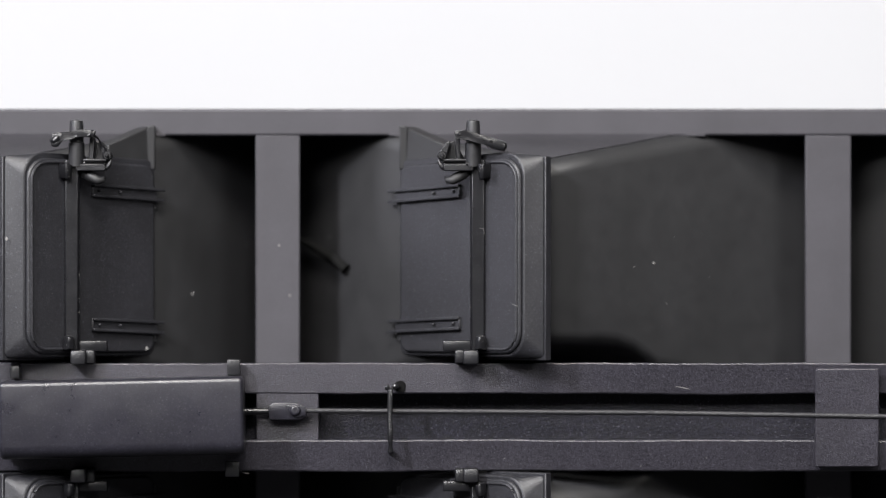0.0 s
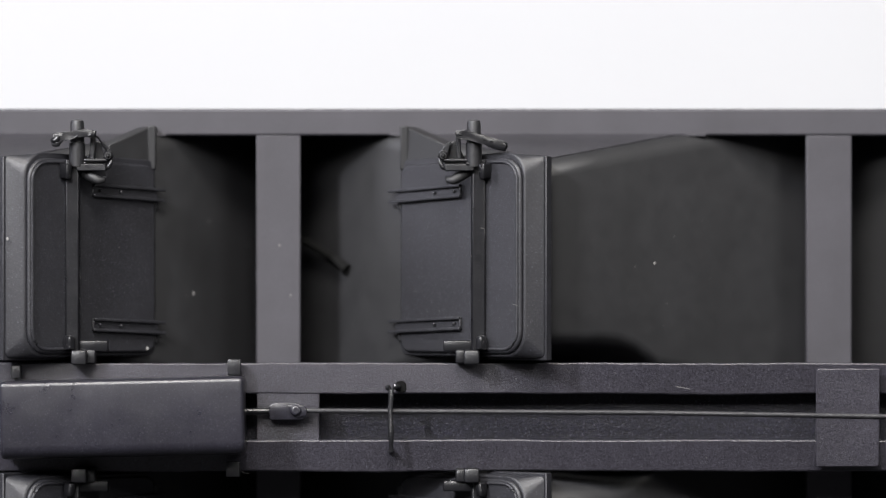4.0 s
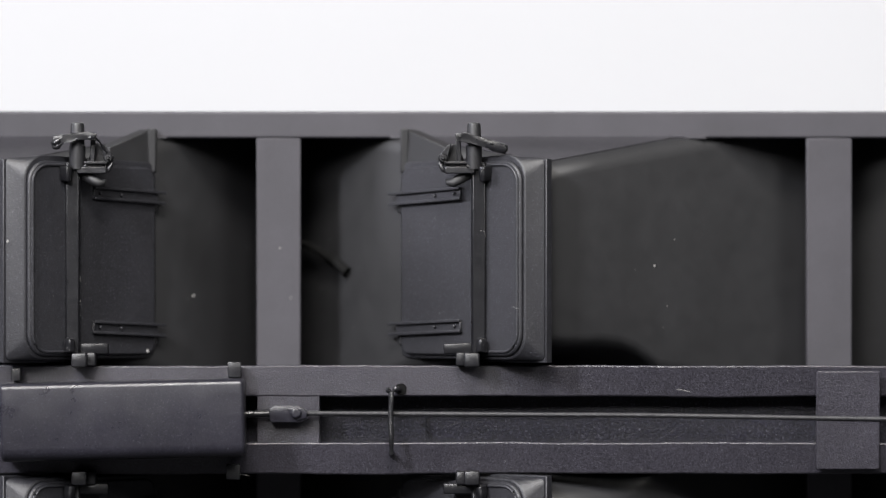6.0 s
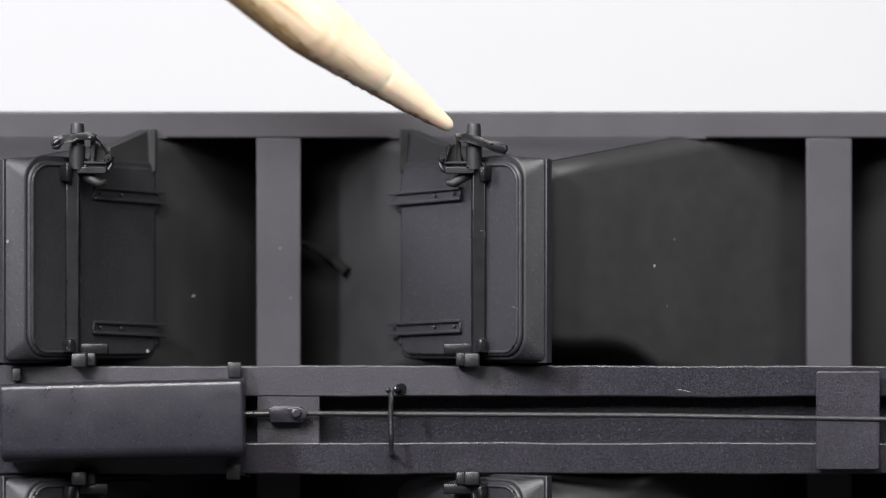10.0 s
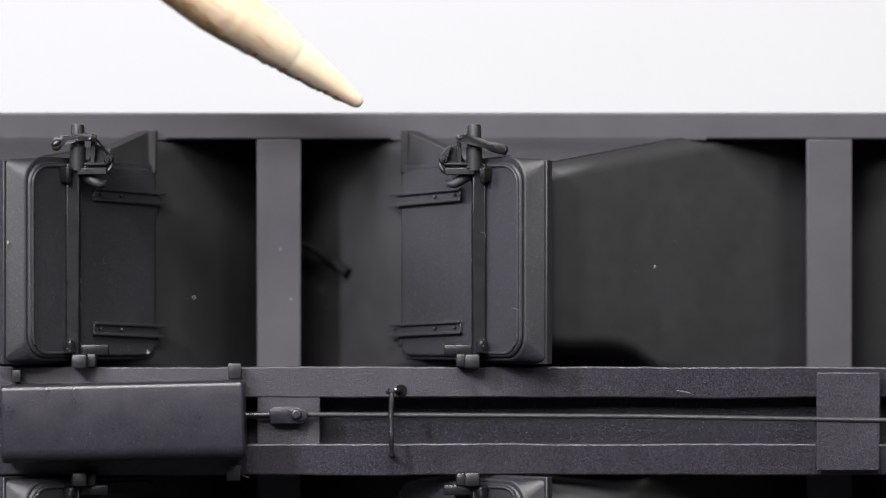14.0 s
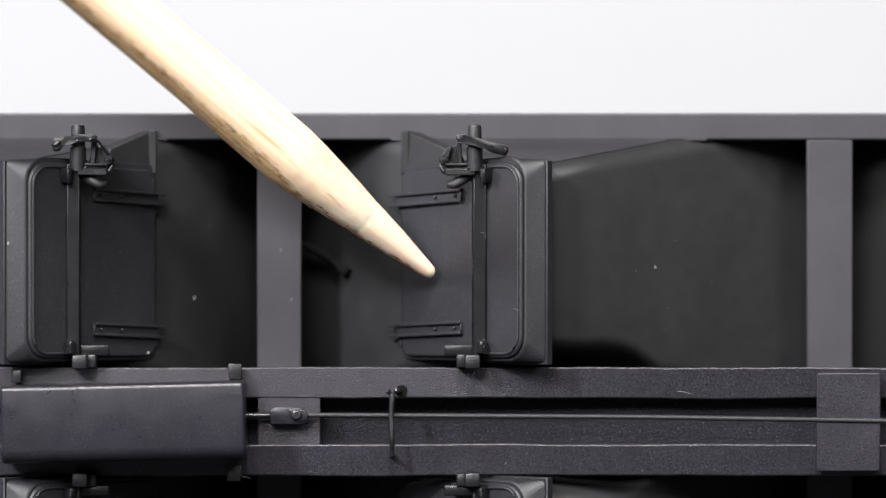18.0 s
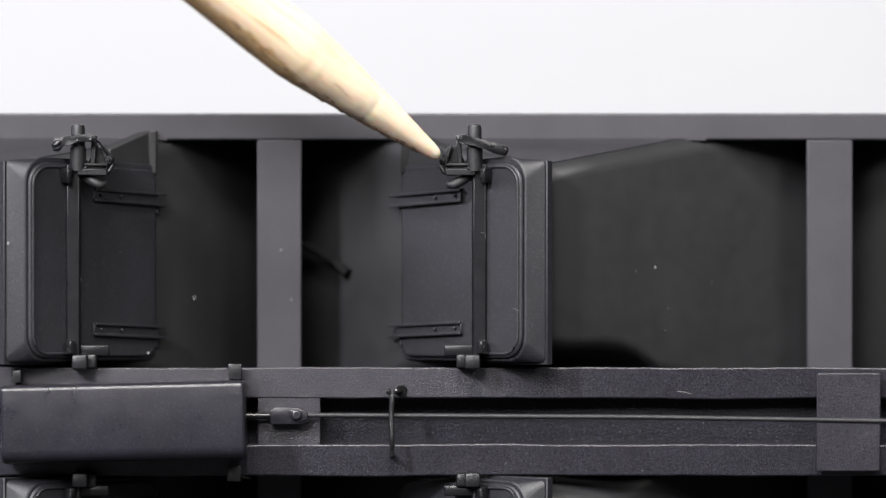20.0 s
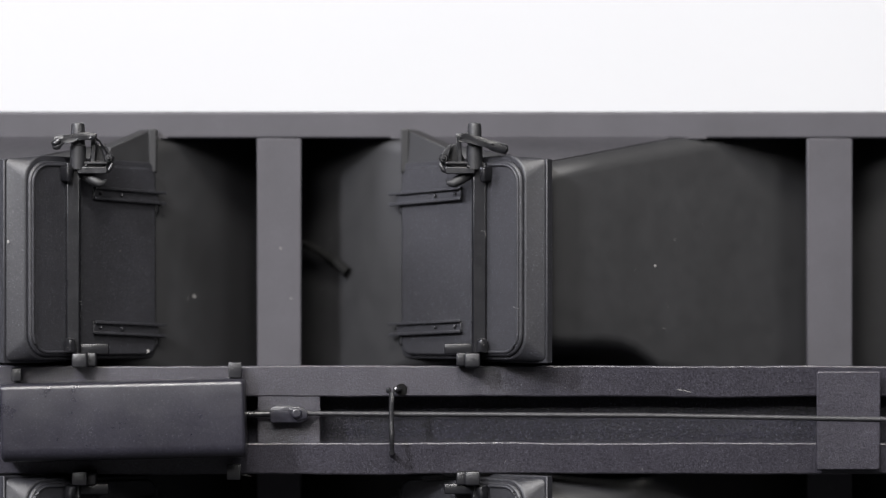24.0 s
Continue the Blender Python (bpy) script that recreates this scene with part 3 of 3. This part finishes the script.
def dust():
    """Pale specks on the plastic."""
    rng = random.Random(5)
    bm = bmesh.new()

    def speck(x, y, z, r):
        vs = bmesh.ops.create_icosphere(bm, subdivisions=1, radius=r)["verts"]
        for v in vs:
            v.co = Vector((v.co.x * rng.uniform(0.6, 1.3), v.co.y * 0.4, v.co.z * rng.uniform(0.6, 1.5))) + Vector((x, y, z))

    for x, y, z, r in ((-9.87, 8.02, 0.22, 0.07), (-9.2, 8.02, -2.8, 0.07), (-25.75, 0.6, 0.6, 0.1)):
        speck(x, y, z, r)
    for i in range(14):
        speck(rng.uniform(-8, 25), 3.19, rng.choice((rng.uniform(-8.4, -6.9), rng.uniform(-13, -11.4))), rng.uniform(0.012, 0.03))
    for i in range(40):
        a, z = rng.uniform(0.3, 9), rng.uniform(-6, 5)
        p = SLANT @ Vector((a, -0.31, z))
        speck(p.x if i % 2 else 2 * XM - p.x, p.y, p.z, rng.uniform(0.012, 0.028))
    for i in range(9):
        x, z = rng.uniform(7.5, 19), rng.uniform(-5, 4.5)
        speck(x, 2.35 + (x - 6.2) * 0.594 - 0.02, z, rng.uniform(0.015, 0.04))
        x = rng.uniform(-8, -3.2)
        speck(2 * XM - x if i % 2 else x, 7.35 + (-2.6 - x) * 1.035 - 0.02, z, rng.uniform(0.015, 0.04))
    # pale specks imitating the sparkle along the edges of the locking bars
    for i in range(12):
        p = SLANT @ Vector((rng.uniform(6.3, 6.45), -0.9, rng.uniform(-5.8, 5.2)))
        speck(2 * XM - p.x if i % 3 else p.x, p.y - 0.02, p.z, rng.uniform(0.01, 0.024))
    # specks in place of scuffed paint on the keepers
    for z in (4.6, -5.5):
        for i in range(9):
            p = SLANT @ Vector((rng.uniform(7.1, 7.45), -0.98, z + rng.uniform(-0.4, 0.4)))
            speck(2 * XM - p.x if i % 2 else p.x, p.y - 0.03, p.z, rng.uniform(0.015, 0.035))
    p = SLANT @ Vector((0.75, -0.33, -6.0))
    speck(2 * XM - p.x, p.y, p.z, 0.1)
    speck(12.7, 6.2, -0.85, 0.07)
    speck(2 * XM + 4.74, 9.55, -2.71, 0.08)
    # lint and scratches
    for pts, r in (([(13.9, 3.17, -8.2), (14.3, 3.15, -8.25), (14.7, 3.17, -8.36)], 0.018), ([(-12.6, 3.1, -13.2), (-12.0, 2.9, -13.25), (-11.5, 3.0, -13.4)], 0.012),
                   ([(4.1, 0.75, -3.25), (4.45, 0.55, -3.38)], 0.012), ([(2.2, 2.0, 1.25), (2.45, 1.9, 1.2), (2.5, 1.95, 0.9)], 0.01)):
        tube(bm, pts, r, 6)
    ob = part("dust", bm, DUST, None)
    tagged(ob, "fine grey dust, scuff and painted glint specks scattered over the charcoal plastic", "dust", kind="stuff")


dust()

# ---- the pointer ----


def pointer():
    """A round wooden stick with a whittled point: the tip at the origin, the shaft along x."""
    seg = 48
    profile = [(0, 0.02), (0.03, 0.14), (0.1, 0.26), (0.25, 0.37), (0.5, 0.44), (1.2, 0.55), (2.4, 0.73), (3.6, 0.91), (4.8, 1.06), (5.6, 1.155), (5.86, 1.185), (6.0, 1.178), (6.14, 1.215), (6.4, 1.25), (7.2, 1.37), (8.4, 1.52), (9.6, 1.67), (10.8, 1.8), (12.0, 1.9), (13.2, 1.92), (15, 1.93), (20, 1.91), (30, 1.88), (60, 1.87), (95, 1.87)]
    fine = [(s, r) for s, r in profile if s < 0.5 or s > 15] + [(0.5 + 0.14 * i, float(np.interp(0.5 + 0.14 * i, [p[0] for p in profile], [p[1] for p in profile]))) for i in range(104)]
    profile = sorted(fine)
    waist = min(range(len(profile)), key=lambda i: abs(profile[i][0] - 6.2))
    stick = new("wooden_stick")
    for name, first, last in (("point", 0, waist), ("shaft", waist, len(profile) - 1)):
        bm, rows = bmesh.new(), []
        for s, r in profile[first:last + 1]:
            ring = []
            for k in range(seg):
                a = 6.28319 * k / seg
                whittled = max(0, min(1, s / 0.4, (15 - s) / 3))
                cut = 1 + whittled * (0.012 * noise.noise(Vector((s * 0.45, 2 * math.cos(a), 2 * math.sin(a)))) + 0.007 * noise.noise(Vector((s * 1.9, 3 * math.cos(a), 3 * math.sin(a)))) + 0.003 * noise.noise(Vector((s * 5, 6 * math.cos(a), 6 * math.sin(a)))))
                torn = max(0, math.cos(a)) ** 2 * max(0, min(1, s - 1, (10.5 - s) / 2))
                cut += torn * (0.018 * noise.noise(Vector((s * 2.6, 4 * math.sin(a), 1.7))) + 0.014 * noise.noise(Vector((s * 6, 7 * math.sin(a), 9.2))))
                flat = 0.2 * max(0, math.cos(a)) * max(0, min(1, (s - 12) / 8))
                ring.append(bm.verts.new((s, r * cut * math.cos(a) - flat, r * cut * math.sin(a))))
            rows.append(ring)
        for a, b in zip(rows, rows[1:]):
            for k in range(seg):
                bm.faces.new((a[k], a[(k + 1) % seg], b[(k + 1) % seg], b[k]))
        bm.faces.new(rows[0])
        bm.faces.new(rows[-1])
        part(name, bm, WOOD, stick, "whittled blunt wooden point" if first == 0 else "", smooth=60)
    # torn brown fibres along the lower edge of the whittled part
    rng = random.Random(11)
    for i in range(40):
        s = 1.3 + 0.2 * i + rng.uniform(-0.2, 0.2)
        r = float(np.interp(s, [p[0] for p in profile], [p[1] for p in profile])) + 0.01
        bm = bmesh.new()
        a, n = rng.uniform(-0.2, 0.75), rng.uniform(0.2, 0.7)
        tube(bm, [(s + n * k / 4, (r + 0.12 * n * k / 4) * math.cos(a), r * math.sin(a)) for k in range(5)], [0.02, rng.uniform(0.03, 0.07), rng.uniform(0.03, 0.07), 0.03, 0.01], 7)
        part("splinter", bm, BARK, stick)
    return tagged(stick, "pale round wooden stick whittled to a blunt point", "stick")


stick = pointer()


def held(x, y, z, rise, lean):
    """The stick with its tip at x, y, z mm; its shaft rises to the left and leans towards the camera."""
    a, b = radians(rise), radians(lean)
    d = Vector((-math.cos(a) * math.cos(b), -math.sin(b), math.sin(a) * math.cos(b)))
    side = d.cross(Vector((0, 1, 0))).normalized()
    return Matrix.Translation((x * MM, y * MM, z * MM)) @ Matrix((d, side, d.cross(side))).transposed().to_4x4()


def motions():
    walk(stick, [
        (0, held(-12.84, 2.00, 25.86, 32.0, 36.5)), (5.9, held(-10.21, 2.00, 23.30, 32.0, 36.5)), (6.3, held(-4.85, 2.40, 16.98, 32.0, 36.5)),
        (6.4, held(-2.77, 2.50, 14.53, 32.2, 36.2)), (6.5, held(-2.10, 2.50, 12.92, 33.0, 35.0)), (6.6, held(-0.95, 2.50, 11.00, 34.0, 33.7)),
        (6.7, held(-0.55, 2.50, 10.37, 34.3, 33.2)), (6.8, held(0.46, 2.50, 8.72, 35.1, 32.0)), (6.9, held(0.66, 2.50, 8.49, 35.2, 31.9)),
        (7, held(0.79, 2.50, 8.82, 35.1, 32.1)), (7.1, held(1.23, 2.50, 8.05, 35.4, 31.6)), (7.2, held(1.36, 2.50, 8.02, 35.5, 31.5)),
        (7.4, held(2.38, 3.60, 7.17, 35.9, 30.9)), (7.6, held(2.21, 3.60, 7.81, 35.6, 31.4)), (7.8, held(2.55, 3.60, 7.03, 36.0, 30.8)),
        (8, held(2.38, 3.60, 6.93, 36.0, 30.7)), (8.2, held(2.24, 3.60, 7.30, 35.8, 31.0)), (8.4, held(1.64, 3.60, 7.20, 35.9, 30.9)),
        (8.6, held(1.20, 3.60, 6.90, 36.0, 30.7)), (8.8, held(0.86, 1.20, 7.49, 35.7, 31.2)), (9, held(0.79, 1.20, 7.19, 35.9, 31.0)),
        (9.1, held(0.76, 1.20, 7.29, 35.8, 31.0)), (9.2, held(0.15, 1.20, 8.63, 35.1, 32.0)), (9.3, held(0.15, 1.20, 8.42, 35.2, 31.8)),
        (9.4, held(0.15, 1.20, 8.46, 35.2, 31.9)), (9.5, held(-0.21, 1.20, 8.66, 35.1, 32.0)), (9.6, held(-0.15, 1.20, 8.02, 35.4, 31.6)),
        (9.8, held(0.39, 1.20, 7.36, 35.8, 31.1)), (10, held(0.49, 1.20, 7.32, 35.8, 31.1)), (10.2, held(0.45, 1.20, 7.22, 35.8, 31.0)),
        (10.4, held(0.45, 1.20, 7.22, 35.8, 31.0)), (10.5, held(0.39, 1.20, 7.69, 35.6, 31.3)), (11.5, held(-0.48, 1.60, 7.09, 35.9, 30.9)),
        (12.5, held(-2.60, 2.00, 4.05, 37.4, 28.8)), (12.6, held(-2.80, 2.00, 8.30, 35.3, 31.7)), (12.7, held(-1.52, 2.00, 7.63, 35.7, 31.2)),
        (12.8, held(-1.09, 2.00, 7.56, 35.7, 31.2)), (12.9, held(-0.79, 2.00, 7.73, 35.6, 31.3)), (13, held(-0.35, 2.00, 7.73, 35.6, 31.3)),
        (13.2, held(-0.49, 2.00, 7.36, 35.8, 31.0)), (13.4, held(-0.66, 2.00, 7.26, 35.9, 31.0)), (13.5, held(-0.90, 2.00, 7.50, 35.7, 31.1)),
        (13.6, held(-1.94, 2.00, 9.38, 34.8, 32.5)), (13.7, held(-3.11, 2.00, 10.45, 34.3, 33.2)), (13.8, held(-3.45, 2.00, 9.92, 34.5, 32.9)),
        (13.9, held(-4.36, 2.00, 9.51, 34.7, 32.6)), (14, held(-4.89, 2.00, 8.81, 35.1, 32.1)), (14.1, held(-5.77, 2.00, 8.34, 35.3, 31.7)),
        (14.2, held(-6.50, 3.50, 6.49, 36.3, 30.4)), (14.3, held(-6.10, 3.50, 4.44, 37.3, 28.9)), (14.4, held(-5.83, 3.50, 2.86, 38.1, 27.8)),
        (14.5, held(-5.12, 3.50, 0.94, 39.0, 26.4)), (14.6, held(-4.08, 3.50, 0.67, 39.1, 26.2)), (14.8, held(-2.42, 6.29, -0.65, 39.8, 25.3)),
        (15, held(-1.77, 5.72, 0.06, 39.4, 25.8)), (15.2, held(-0.86, 4.90, -0.27, 39.6, 25.6)), (15.4, held(-0.28, 4.39, -1.28, 40.1, 24.8)),
        (15.6, held(0.06, 4.08, -1.41, 40.2, 24.7)), (15.8, held(0.12, 4.02, -1.68, 40.3, 24.5)), (16, held(0.22, 3.93, -1.98, 40.5, 24.3)),
        (16.2, held(0.12, 4.02, -2.08, 40.5, 24.3)), (16.4, held(-0.42, 4.51, -1.54, 40.2, 24.6)), (16.6, held(-0.86, 4.90, -1.74, 40.4, 24.5)),
        (16.8, held(-0.08, 4.20, -1.06, 40.0, 25.0)), (17, held(0.35, 3.81, -1.09, 40.0, 25.0)), (17.2, held(-0.63, 4.69, -1.53, 40.2, 24.6)),
        (17.4, held(-0.63, 4.69, -1.16, 40.1, 24.9)), (17.6, held(-0.08, 4.20, -1.67, 40.3, 24.5)), (17.8, held(-0.93, 4.96, -1.91, 40.4, 24.4)),
        (18, held(-0.63, 4.69, -1.30, 40.1, 24.8)), (18.2, held(-0.93, 4.96, -1.09, 40.0, 25.0)), (18.4, held(-1.13, 5.14, -0.92, 39.9, 25.1)),
        (18.5, held(-0.86, 4.90, -1.19, 40.1, 24.9)), (19.5, held(-0.35, 2.60, 2.65, 38.2, 27.6)), (20.5, held(-0.02, 1.00, 7.28, 35.9, 31.0)),
        (20.6, held(0.28, 1.00, 6.92, 36.0, 30.7)), (20.7, held(0.35, 1.00, 6.48, 36.3, 30.4)), (20.8, held(0.28, 1.00, 6.38, 36.3, 30.3)),
        (20.9, held(0.28, 1.00, 5.75, 36.6, 29.9)), (21, held(0.35, 1.60, 4.15, 37.4, 28.7)), (21.1, held(0.55, 1.60, 1.77, 38.6, 27.0)),
        (21.2, held(0.92, 1.60, -0.17, 39.6, 25.6)), (21.3, held(0.75, 1.60, -1.38, 40.2, 24.7)), (21.4, held(0.65, 1.60, -2.65, 40.8, 23.8)),
        (21.5, held(0.85, 1.60, -4.06, 41.5, 22.8)), (21.6, held(1.06, 1.60, -4.99, 42.0, 22.1)), (21.7, held(1.26, 1.60, -5.80, 42.4, 21.6)),
        (21.8, held(1.26, 1.60, -4.29, 41.6, 22.7)), (21.9, held(1.26, 1.60, -2.98, 41.0, 23.6)), (22, held(1.36, 1.60, -0.37, 39.7, 25.5)),
        (22.1, held(1.59, 1.60, 1.17, 38.9, 26.6)), (22.2, held(1.26, 1.60, 3.85, 37.6, 28.5)), (22.3, held(0.75, 1.60, 5.12, 36.9, 29.4)),
        (22.4, held(0.55, 1.60, 5.89, 36.6, 29.9)), (22.5, held(0.39, 1.60, 6.20, 36.4, 30.2)), (22.6, held(-0.32, 1.60, 8.84, 35.1, 32.1)),
        (22.7, held(-3.30, 1.50, 17.40, 32.2, 36.2)), (22.9, held(-6.20, 1.50, 21.06, 32.0, 36.5)), (24, held(-12.25, 2.00, 26.02, 32.0, 36.5)),
    ])


motions()
